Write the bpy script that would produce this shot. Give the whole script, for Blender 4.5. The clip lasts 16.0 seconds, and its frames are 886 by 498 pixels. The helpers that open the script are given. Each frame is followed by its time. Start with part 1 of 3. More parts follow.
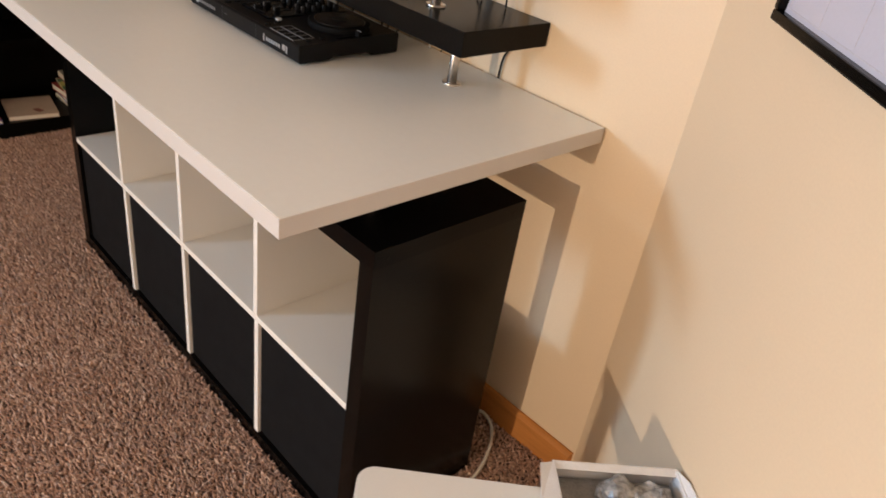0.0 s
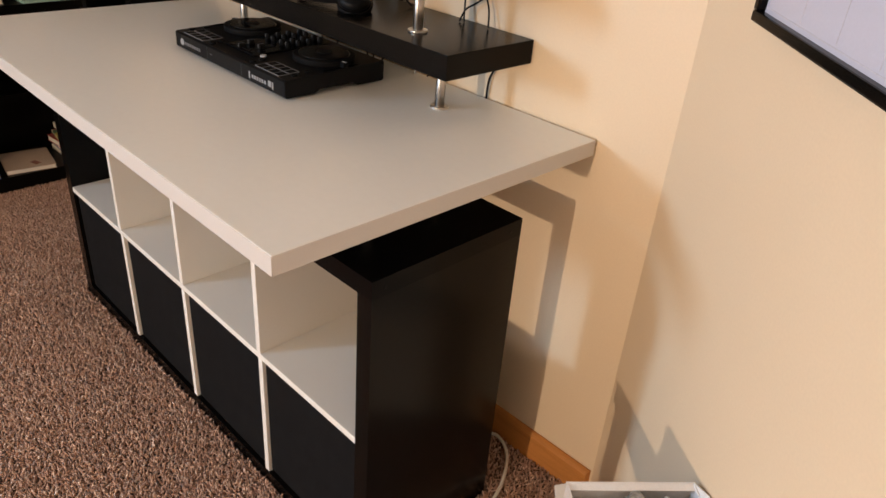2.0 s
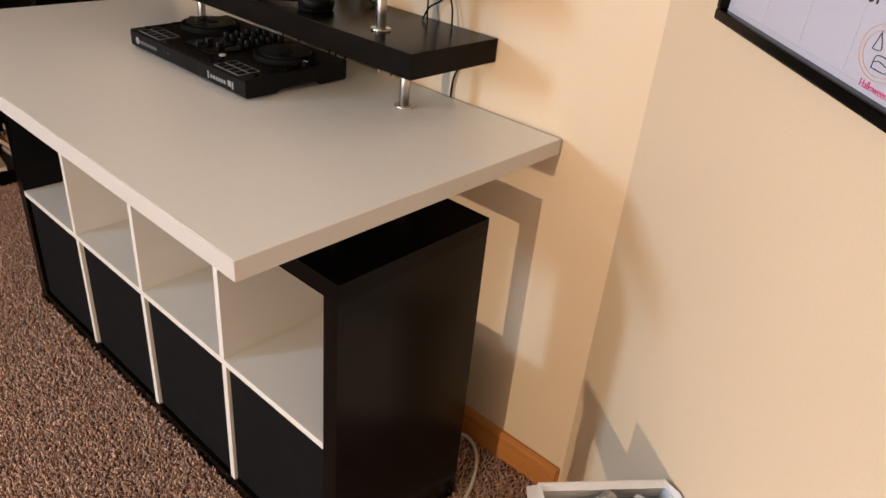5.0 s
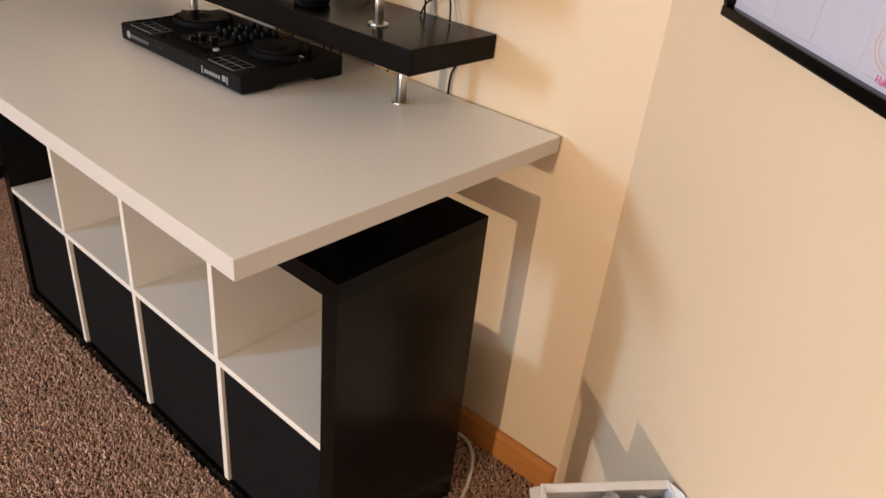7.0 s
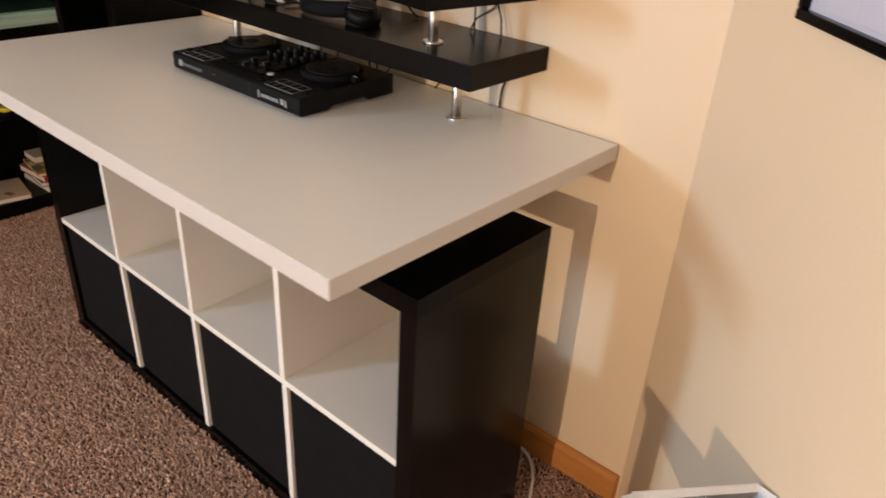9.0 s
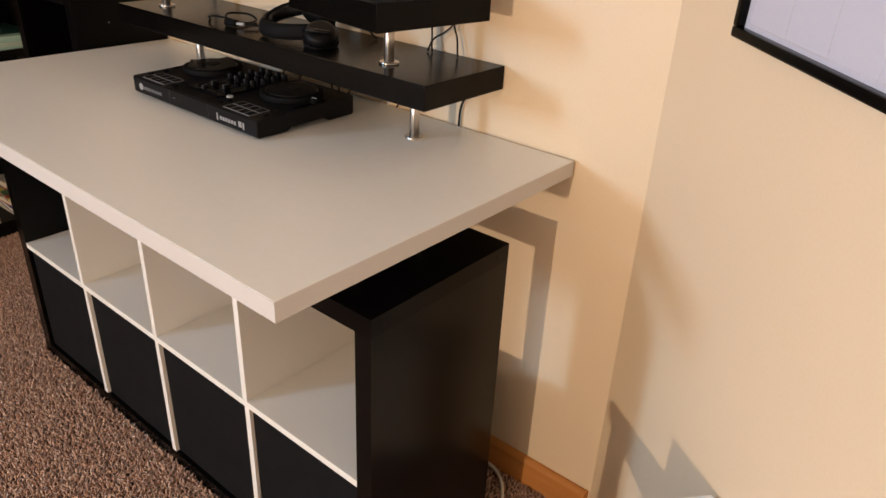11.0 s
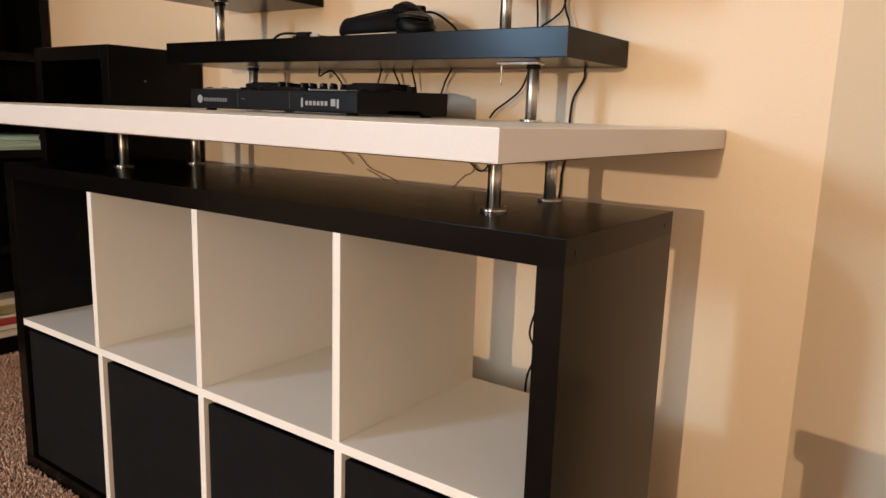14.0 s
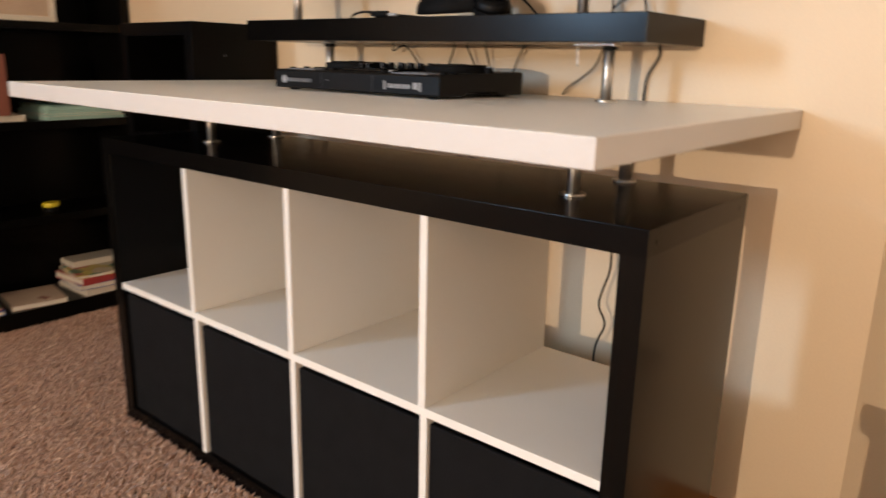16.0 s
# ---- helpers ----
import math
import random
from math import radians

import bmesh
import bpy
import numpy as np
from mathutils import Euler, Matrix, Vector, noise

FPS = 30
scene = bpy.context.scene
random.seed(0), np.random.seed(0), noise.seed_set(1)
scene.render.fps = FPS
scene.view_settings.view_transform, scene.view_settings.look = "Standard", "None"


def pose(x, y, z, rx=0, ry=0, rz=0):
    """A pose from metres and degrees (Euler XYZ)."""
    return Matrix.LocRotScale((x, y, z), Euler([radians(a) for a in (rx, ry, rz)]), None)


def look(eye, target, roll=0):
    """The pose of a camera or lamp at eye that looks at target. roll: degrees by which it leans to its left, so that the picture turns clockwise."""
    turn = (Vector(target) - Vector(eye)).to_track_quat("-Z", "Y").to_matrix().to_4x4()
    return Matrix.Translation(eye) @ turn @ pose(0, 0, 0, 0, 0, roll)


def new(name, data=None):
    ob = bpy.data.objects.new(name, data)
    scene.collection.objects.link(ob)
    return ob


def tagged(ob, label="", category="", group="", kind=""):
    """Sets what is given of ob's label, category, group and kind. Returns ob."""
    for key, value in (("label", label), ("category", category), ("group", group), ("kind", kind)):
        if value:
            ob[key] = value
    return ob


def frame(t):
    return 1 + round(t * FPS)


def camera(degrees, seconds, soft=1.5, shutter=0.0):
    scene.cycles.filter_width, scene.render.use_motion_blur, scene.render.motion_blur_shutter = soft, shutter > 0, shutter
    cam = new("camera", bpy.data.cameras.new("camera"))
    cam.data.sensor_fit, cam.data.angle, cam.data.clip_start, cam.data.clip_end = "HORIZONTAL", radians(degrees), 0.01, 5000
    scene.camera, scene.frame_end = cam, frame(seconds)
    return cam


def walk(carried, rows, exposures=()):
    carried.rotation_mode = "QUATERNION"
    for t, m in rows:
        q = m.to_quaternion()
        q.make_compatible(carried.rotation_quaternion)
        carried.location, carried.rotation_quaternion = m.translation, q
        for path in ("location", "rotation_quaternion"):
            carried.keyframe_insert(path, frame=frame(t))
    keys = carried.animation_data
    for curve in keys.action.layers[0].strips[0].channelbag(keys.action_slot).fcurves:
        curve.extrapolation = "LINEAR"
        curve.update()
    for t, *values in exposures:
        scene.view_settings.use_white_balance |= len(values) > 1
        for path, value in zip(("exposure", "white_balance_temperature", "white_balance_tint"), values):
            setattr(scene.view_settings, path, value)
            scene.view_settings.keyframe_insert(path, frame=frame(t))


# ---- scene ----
cam = camera(63.2, 16.0, shutter=0.5)
PATH = [
    (0, (0.759, -0.675, 1.428), (-0.391, 0.587, 0.388), 9.3),
    (0.5, (0.762, -0.675, 1.431), (-0.455, 0.546, 0.419), 6.3),
    (1, (0.765, -0.668, 1.431), (-0.449, 0.573, 0.439), 5.6),
    (1.5, (0.761, -0.656, 1.429), (-0.450, 0.591, 0.440), 4.7),
    (2, (0.761, -0.653, 1.428), (-0.428, 0.613, 0.437), 4.8),
    (2.5, (0.757, -0.651, 1.427), (-0.424, 0.630, 0.445), 4.8),
    (3, (0.757, -0.648, 1.424), (-0.408, 0.651, 0.445), 5.0),
    (3.5, (0.752, -0.648, 1.423), (-0.388, 0.664, 0.434), 5.5),
    (4, (0.753, -0.648, 1.428), (-0.386, 0.674, 0.449), 5.3),
    (6.5, (0.735, -0.642, 1.415), (-0.349, 0.707, 0.412), 6.4),
    (7, (0.721, -0.649, 1.415), (-0.367, 0.706, 0.426), 6.2),
    (7.3, (0.670, -0.665, 1.404), (-0.348, 0.752, 0.425), 6.5),
    (7.5, (0.594, -0.732, 1.407), (-0.372, 0.738, 0.455), 7.1),
    (7.7, (0.505, -0.819, 1.418), (-0.479, 0.647, 0.480), 4.1),
    (8, (0.433, -0.900, 1.427), (-0.623, 0.525, 0.504), 3.2),
    (8.3, (0.421, -0.922, 1.429), (-0.638, 0.493, 0.492), 5.3),
    (8.5, (0.482, -0.870, 1.419), (-0.608, 0.523, 0.486), 5.3),
    (9, (0.646, -0.727, 1.414), (-0.476, 0.621, 0.453), 3.4),
    (9.2, (0.657, -0.687, 1.412), (-0.416, 0.692, 0.439), 1.2),
    (11.3, (0.692, -0.697, 1.423), (-0.436, 0.682, 0.515), 3.5),
    (11.5, (0.689, -0.703, 1.419), (-0.451, 0.670, 0.516), 3.8),
    (12, (0.603, -0.715, 1.391), (-0.509, 0.690, 0.503), 3.8),
    (12.3, (0.502, -0.753, 1.322), (-0.626, 0.689, 0.519), -0.3),
    (12.5, (0.453, -0.772, 1.232), (-0.714, 0.690, 0.526), -0.7),
    (12.8, (0.401, -0.763, 1.080), (-0.737, 0.772, 0.485), 1.3),
    (13, (0.392, -0.765, 0.995), (-0.761, 0.796, 0.511), 2.3),
    (13.5, (0.381, -0.778, 0.918), (-0.746, 0.830, 0.533), 1.5),
    (14, (0.373, -0.782, 0.924), (-0.774, 0.815, 0.558), 1.8),
    (14.5, (0.377, -0.771, 0.903), (-0.770, 0.815, 0.489), 1.7),
    (15, (0.368, -0.768, 0.895), (-0.780, 0.810, 0.455), 1.1),
    (15.5, (0.361, -0.779, 0.898), (-0.823, 0.768, 0.445), 0.9),
    (15.8, (0.354, -0.808, 0.934), (-0.849, 0.720, 0.466), 0.0),
    (16, (0.364, -0.859, 0.984), (-0.871, 0.632, 0.482), 1.2),
]
walk(cam, [(t, look(eye, target, roll)) for t, eye, target, roll in PATH],
     exposures=[(0.0, -0.26, 6200, 10), (12.0, -0.26, 6250, 10), (13.5, -0.24, 6450, 10), (15.3, -0.24, 6500, 10), (16.0, -0.16, 6350, 10)])


# ---- world, lights ----
world = bpy.data.worlds.new("world")
scene.world = world
world.use_nodes = True
world.node_tree.nodes["Background"].inputs[0].default_value = (0.05, 0.055, 0.07, 1)
world.node_tree.nodes["Background"].inputs[1].default_value = 0.2

LAMP = (0.05, -4.2, 1.16)


def lamp(name, kind, place, target, watts, colour, **more):
    data = bpy.data.lights.new(name, kind)
    data.energy, data.color = watts, colour
    for key, value in more.items():
        if key == "radius":
            data.shadow_soft_size = value
        if key == "wide":
            data.shape, data.size = "RECTANGLE", value
        if key == "high":
            data.size_y = value
    ob = new(name, data)
    ob.matrix_world = look(place, target)
    return ob


lamp("floor_lamp_light", "POINT", LAMP, (0, 0, 1), 396, (1.0, 0.769, 0.552), radius=0.022)
WIN_Y0, WIN_Y1, WIN_Z0, WIN_Z1 = -4.65, -3.55, 1.36, 2.25
lamp("window_light", "AREA", (-2.73, (WIN_Y0 + WIN_Y1) / 2, (WIN_Z0 + WIN_Z1) / 2), (0.0, (WIN_Y0 + WIN_Y1) / 2, (WIN_Z0 + WIN_Z1) / 2), 266, (0.445, 0.692, 0.965),
     wide=WIN_Y1 - WIN_Y0 - 0.08, high=WIN_Z1 - WIN_Z0 - 0.08)

# ---- materials ----


def material(name, colour, rough=0.5, metal=0.0, vary=0.12, scale=8.0, stretch=(1, 1, 1), bump=0.0, fine=300.0, spread=0.05,
             tint=None, emit=None, coat=0.0, spec=0.5):
    """A surface with soft stains, a finer grain and a relief; colours are real base colours."""
    m = bpy.data.materials.new(name)
    m.use_nodes = True
    n, link = m.node_tree.nodes, m.node_tree.links.new
    b = n["Principled BSDF"]
    b.inputs["Roughness"].default_value, b.inputs["Metallic"].default_value = rough, metal
    b.inputs["Coat Weight"].default_value = coat
    b.inputs["Specular IOR Level"].default_value = spec
    at = n.new("ShaderNodeTexCoord")
    mapping = n.new("ShaderNodeMapping")
    mapping.inputs["Scale"].default_value = stretch
    link(at.outputs["Object"], mapping.inputs["Vector"])
    big, small = n.new("ShaderNodeTexNoise"), n.new("ShaderNodeTexNoise")
    big.inputs["Scale"].default_value, small.inputs["Scale"].default_value = scale, fine
    big.inputs["Detail"].default_value, small.inputs["Detail"].default_value = 4, 3
    for t in (big, small):
        link(mapping.outputs["Vector"], t.inputs["Vector"])
    both = n.new("ShaderNodeMath")
    both.operation = "ADD"
    half = n.new("ShaderNodeMath")
    half.operation = "MULTIPLY"
    half.inputs[1].default_value = 0.5
    link(big.outputs["Fac"], both.inputs[0])
    link(small.outputs["Fac"], both.inputs[1])
    link(both.outputs[0], half.inputs[0])
    ramp = n.new("ShaderNodeMix")
    ramp.data_type = "RGBA"
    other = tint or tuple(c * (1 - 2 * vary) for c in colour)
    ramp.inputs[6].default_value = (*[min(1, c * (1 + vary)) for c in colour], 1)
    ramp.inputs[7].default_value = (*other, 1)
    wide = n.new("ShaderNodeMapRange")
    wide.inputs[1].default_value, wide.inputs[2].default_value = 0.3, 0.7
    link(half.outputs[0], wide.inputs[0])
    link(wide.outputs[0], ramp.inputs[0])
    link(ramp.outputs[2], b.inputs["Base Color"])
    r = n.new("ShaderNodeMapRange")
    r.inputs[3].default_value, r.inputs[4].default_value = max(0.02, rough - spread), min(1, rough + spread)
    link(big.outputs["Fac"], r.inputs[0])
    link(r.outputs[0], b.inputs["Roughness"])
    if bump:
        rel = n.new("ShaderNodeBump")
        rel.inputs["Strength"].default_value, rel.inputs["Distance"].default_value = bump, 0.001
        link(small.outputs["Fac"], rel.inputs["Height"])
        link(rel.outputs["Normal"], b.inputs["Normal"])
    if emit:
        b.inputs["Emission Color"].default_value = (*emit[:3], 1)
        b.inputs["Emission Strength"].default_value = emit[3]
    return m


WALL = material("cream wall paint", (0.735, 0.574, 0.388), 0.5, vary=0.025, scale=1.5, fine=220, bump=0.06)
# Unseen walls toned darker than the cream paint to cut bounced light.
FARWALL = material("dimmed far wall tone", (0.50, 0.41, 0.32), 0.6, vary=0.05, scale=1.5, fine=220, bump=0.06)
CEIL = material("white ceiling paint", (0.66, 0.65, 0.62), 0.9, vary=0.03, bump=0.4, fine=120)
WHITE = material("white foil", (0.785, 0.748, 0.682), 0.38, vary=0.02, scale=3, fine=400, bump=0.03)
# Table foil in two tones: top lightened, edge darkened, balancing how the light falls.
TOP = material("white table foil", (0.85, 0.83, 0.765), 0.31, vary=0.012, scale=2.5, fine=60, spread=0.02)
EDGE = material("dimmed white edge band", (0.585, 0.545, 0.505), 0.42, vary=0.02, scale=3, fine=400)
BLACK = material("black brown foil", (0.0030, 0.0025, 0.0022), 0.23, vary=0.1, scale=6, stretch=(1, 5, 5), fine=120, spread=0.02, spec=0.10)
BLACKV = material("black brown foil upright", (0.0040, 0.0034, 0.0028), 0.20, vary=0.1, scale=6, stretch=(5, 5, 1), fine=120, spread=0.02, spec=0.15)
# Black foil again, darker and duller, standing in for the dim far side.
DIMBLACK = material("dimmed black foil", (0.0022, 0.0018, 0.0016), 0.34, vary=0.15, scale=6, stretch=(4, 4, 1), fine=120, spread=0.03, spec=0.13)
FABRIC = material("black box fabric", (0.0070, 0.0066, 0.0068), 0.9, vary=0.2, scale=20, fine=900, bump=0.4, spec=0.12)
STEEL = material("brushed steel", (0.70, 0.66, 0.61), 0.30, 1.0, vary=0.04, stretch=(1, 1, 8), fine=200, spread=0.01)
brush = STEEL.node_tree.nodes.new("ShaderNodeTangent")
brush.direction_type, brush.axis = "RADIAL", "Z"
steel = STEEL.node_tree.nodes["Principled BSDF"]
steel.inputs["Anisotropic"].default_value, steel.inputs["Anisotropic Rotation"].default_value = 0.95, 0.25
STEEL.node_tree.links.new(brush.outputs["Tangent"], steel.inputs["Tangent"])
RUBBER = material("black plastic", (0.005, 0.005, 0.0055), 0.42, vary=0.15, fine=500, bump=0.05, spec=0.14)
GLOSSY = material("glossy black plastic", (0.004, 0.004, 0.0045), 0.16, vary=0.1, fine=300, spec=0.2)
MATTE = material("matte black rubber", (0.005, 0.005, 0.0053), 0.65, vary=0.15, fine=400, bump=0.15, spec=0.08)
PRINT = material("light grey print", (0.48, 0.48, 0.48), 0.5, vary=0.03)
SEAM = material("dark grey seam", (0.035, 0.036, 0.04), 0.5)
MIDPRINT = material("grey print", (0.28, 0.28, 0.285), 0.5, vary=0.03)
DIMPRINT = material("dim grey print", (0.13, 0.13, 0.135), 0.5, vary=0.05)
# Dark brown for the unseen desk underside, blackening the reflection beneath it.
UNDERDARK = material("dark underside sheet", (0.10, 0.055, 0.03), 0.7, vary=0.15, scale=30)
OAK = material("honey oak trim", (0.50, 0.20, 0.048), 0.55, spec=0.25, vary=0.12, scale=5, stretch=(1, 14, 14), fine=120, bump=0.05)
CARTON = material("white carton", (0.74, 0.72, 0.71), 0.55, vary=0.04, scale=12, bump=0.1)
PLASTIC = material("crumpled grey plastic wrap", (0.36, 0.35, 0.34), 0.22, vary=0.5, scale=40, fine=120, bump=0.8)
GREY = material("grey card", (0.22, 0.21, 0.20), 0.6, vary=0.2, scale=40)
CORDW = material("white cord", (0.70, 0.66, 0.58), 0.45, vary=0.05)
# One brown for the wall wires and a black cable's drawn shadow.
WIRE_SHADOW = material("brown wire and cable shadow", (0.30, 0.21, 0.14), 0.5, vary=0.1)
BOARD = material("whiteboard", (0.55, 0.54, 0.62), 0.2, vary=0.02, scale=2)
INK = material("black marker ink", (0.02, 0.02, 0.025), 0.5)
FAINT = material("faint grid ink", (0.53, 0.505, 0.55), 0.5)
PINK = material("pink marker ink", (0.75, 0.06, 0.26), 0.5)
ORANGE = material("pale orange marker ink", (0.70, 0.45, 0.33), 0.5)
SILVER = material("silver grey plastic", (0.42, 0.43, 0.45), 0.4, vary=0.05)
MINT = material("mint folder card", (0.34, 0.52, 0.46), 0.6, vary=0.08)
TEAL = material("dark green folder card", (0.014, 0.058, 0.045), 0.5, vary=0.1)
YELLOW = material("yellow plastic", (0.62, 0.50, 0.02), 0.4, vary=0.06)
RED = material("red book cover", (0.40, 0.05, 0.05), 0.45, vary=0.2, scale=30)
BLUE = material("blue book cover", (0.018, 0.045, 0.24), 0.45, vary=0.2, scale=30)
PAPER = material("paper pages", (0.66, 0.60, 0.50), 0.7, vary=0.08, stretch=(1, 1, 20), fine=300)
def cover_material():
    m = bpy.data.materials.new("colourful magazine cover")
    m.use_nodes = True
    n, link = m.node_tree.nodes, m.node_tree.links.new
    b = n["Principled BSDF"]
    b.inputs["Roughness"].default_value = 0.35
    at, cells, ramp = n.new("ShaderNodeTexCoord"), n.new("ShaderNodeTexVoronoi"), n.new("ShaderNodeValToRGB")
    cells.inputs["Scale"].default_value = 17
    ramp.color_ramp.interpolation = "CONSTANT"
    e = ramp.color_ramp.elements
    e[0].color, e[1].color, e[1].position = (0.50, 0.36, 0.06, 1), (0.04, 0.13, 0.05, 1), 0.3
    for place, c in ((0.5, (0.55, 0.46, 0.34, 1)), (0.72, (0.40, 0.06, 0.05, 1)), (0.86, (0.55, 0.45, 0.08, 1))):
        x = e.new(place)
        x.color = c
    link(at.outputs["Object"], cells.inputs["Vector"])
    link(cells.outputs["Color"], ramp.inputs[0])
    link(ramp.outputs[0], b.inputs["Base Color"])
    return m


COVER = cover_material()
TAN = material("tan paper", (0.50, 0.38, 0.28), 0.6, vary=0.1)
BROWN = material("reddish brown cover", (0.22, 0.075, 0.05), 0.5, vary=0.1)
PANE = material("evening window glass", (0.02, 0.03, 0.05), 0.06)


def pile_material():
    m = bpy.data.materials.new("speckled brown carpet")
    m.use_nodes = True
    n, link = m.node_tree.nodes, m.node_tree.links.new
    b = n["Principled BSDF"]
    b.inputs["Roughness"].default_value = 0.95
    b.inputs["Sheen Weight"].default_value = 0.25
    b.inputs["Specular IOR Level"].default_value = 0.1
    geo = n.new("ShaderNodeNewGeometry")
    ramp = n.new("ShaderNodeValToRGB")
    e = ramp.color_ramp.elements
    e[0].color, e[1].color = (0.37, 0.213, 0.145, 1), (0.77, 0.535, 0.390, 1)
    for place, c in ((0.35, (0.475, 0.280, 0.193, 1)), (0.7, (0.59, 0.370, 0.263, 1))):
        x = e.new(place)
        x.color = c
    link(geo.outputs["Random Per Island"], ramp.inputs[0])
    link(ramp.outputs[0], b.inputs["Base Color"])
    return m


PILE = pile_material()
# Bare floor darkened to carry the pile's self-shadow where no tufts stand.
CARPET = material("carpet base with pile shade", (0.17, 0.10, 0.075), 0.95, scale=5, fine=180, bump=1.0, tint=(0.09, 0.055, 0.04))

# ---- builders ----


def thing(name, place, label, category, turn=0.0, group="", kind=""):
    ob = new(name)
    ob.empty_display_size = 0.05
    ob.matrix_world = pose(*place, 0, 0, turn)
    return tagged(ob, label, category, group, kind)


def part(name, bm, mat, parent, label=""):
    data = bpy.data.meshes.new(name)
    bm.to_mesh(data)
    bm.free()
    data.materials.append(mat)
    ob = new(name, data)
    ob.parent = parent
    if label:
        ob["label"] = label
    return ob


def solo(name, bm, mat, place, label, category, turn=0.0, kind="", group=""):
    ob = part(name, bm, mat, None)
    ob.matrix_world = pose(*place, 0, 0, turn)
    return tagged(ob, label, category, group, kind)


def block(lo, hi, bevel=0.0, bm=None, seg=2):
    bm = bm or bmesh.new()
    c = [(a + b) / 2 for a, b in zip(lo, hi)]
    s = [b - a for a, b in zip(lo, hi)]
    made = bmesh.ops.create_cube(bm, size=1, matrix=Matrix.Translation(c) @ Matrix.Diagonal((*s, 1)))["verts"]
    if bevel:
        edges = list({e for v in made for e in v.link_edges})
        bmesh.ops.bevel(bm, geom=edges, offset=bevel, segments=seg, profile=0.6, affect="EDGES")
    return bm


def disc(place, radius, height, bevel=0.0, seg=32, bm=None, top=None, turn=None):
    """An upright drum that stands on place."""
    bm = bm or bmesh.new()
    m = Matrix.Translation(place) @ (turn or Matrix()) @ Matrix.Translation((0, 0, height / 2))
    made = bmesh.ops.create_cone(bm, cap_ends=True, segments=seg, radius1=radius, radius2=top if top is not None else radius,
                                 depth=height, matrix=m)["verts"]
    if bevel:
        edges = [e for e in {e for v in made for e in v.link_edges} if any(len(f.verts) > 4 for f in e.link_faces)]
        bmesh.ops.bevel(bm, geom=edges, offset=bevel, segments=2, profile=0.6, affect="EDGES")
    for f in bm.faces:
        f.smooth = len(f.verts) == 4
    return bm


def glide(points, steps=8):
    """A smooth line through the points."""
    p = [Vector(q) for q in points]
    p = [2 * p[0] - p[1]] + p + [2 * p[-1] - p[-2]]
    out = []
    for i in range(1, len(p) - 2):
        a, b, c, d = p[i - 1:i + 3]
        for k in range(steps):
            t = k / steps
            out.append(0.5 * (2 * b + (c - a) * t + (2 * a - 5 * b + 4 * c - d) * t * t + (3 * b - a - 3 * c + d) * t ** 3))
    return out + [p[-2]]


def tube(points, radius, seg=8, steps=8, bm=None, flat=1.0):
    bm = bm or bmesh.new()
    line = glide(points, steps)
    rings = []
    side = Vector((0.31, 0.17, 0.93))
    for i, q in enumerate(line):
        way = (line[min(i + 1, len(line) - 1)] - line[max(i - 1, 0)]).normalized()
        u = way.cross(side)
        if u.length < 0.1:
            u = way.cross(Vector((1, 0, 0)))
        u.normalize()
        v = way.cross(u)
        rings.append([bm.verts.new(q + radius * (math.cos(a) * u + flat * math.sin(a) * v))
                      for a in (2 * math.pi * k / seg for k in range(seg))])
    for a, b in zip(rings, rings[1:]):
        for k in range(seg):
            bm.faces.new((a[k], a[(k + 1) % seg], b[(k + 1) % seg], b[k])).smooth = True
    bm.faces.new(rings[0][::-1])
    bm.faces.new(rings[-1])
    return bm


def lettering(text, size, mat, parent, m, name="lettering", bold=0.0):
    curve = bpy.data.curves.new(name, "FONT")
    curve.body, curve.size, curve.align_x, curve.align_y = text, size, "CENTER", "CENTER"
    curve.extrude, curve.offset = 0.0004, bold
    tmp = bpy.data.objects.new(name, curve)
    data = bpy.data.meshes.new_from_object(tmp)
    bpy.data.objects.remove(tmp)
    data.materials.append(mat)
    ob = new(name, data)
    ob.parent = parent
    ob.matrix_local = m
    return ob


# ---- structure ----
BACK, LEFT, SOUTH, EAST, HIGH = 0.575, -2.70, -6.8, 2.2, 2.44
CORNER = (0.178, BACK)
DIAG = -45.0          # the slanting wall runs from the corner towards x+, y-
LONG = (EAST - CORNER[0]) * math.sqrt(2)


def wall(name, place, turn, length, label, paint=WALL):
    """A wall 12 cm thick along its own x; its inner face is at y = 0."""
    return solo(name, block((-0.0, 0, 0), (length, 0.12, HIGH)), paint, place, label, "wall", turn, "structure")


wall("wall_north", (LEFT, BACK, 0), 0, CORNER[0] - LEFT, "cream painted wall behind the white desk")
wall("wall_diagonal", (*CORNER, 0), DIAG, LONG, "cream painted slanting wall with a framed whiteboard")
# East and south walls stay out of view; their dark tone weakens the bounce.
wall("wall_east", (EAST, BACK - (EAST - CORNER[0]), 0), -90, BACK - (EAST - CORNER[0]) - SOUTH, "plain unseen wall toned darker to bounce less light", FARWALL)
wall("wall_south", (EAST, SOUTH, 0), 180, EAST - LEFT, "plain unseen wall toned darker to bounce less light", FARWALL)
west, a0, a1 = bmesh.new(), WIN_Y0 - SOUTH, WIN_Y1 - SOUTH
for lo, hi in (((0, 0, 0), (a0, 0.12, HIGH)), ((a1, 0, 0), (BACK - SOUTH, 0.12, HIGH)), ((a0, 0, 0), (a1, 0.12, WIN_Z0)), ((a0, 0, WIN_Z1), (a1, 0.12, HIGH))):
    block(lo, hi, bm=west)
solo("wall_west", west, WALL, (LEFT, SOUTH, 0), "cream painted wall with a small high window behind the bookcase", "wall", 90, "structure")
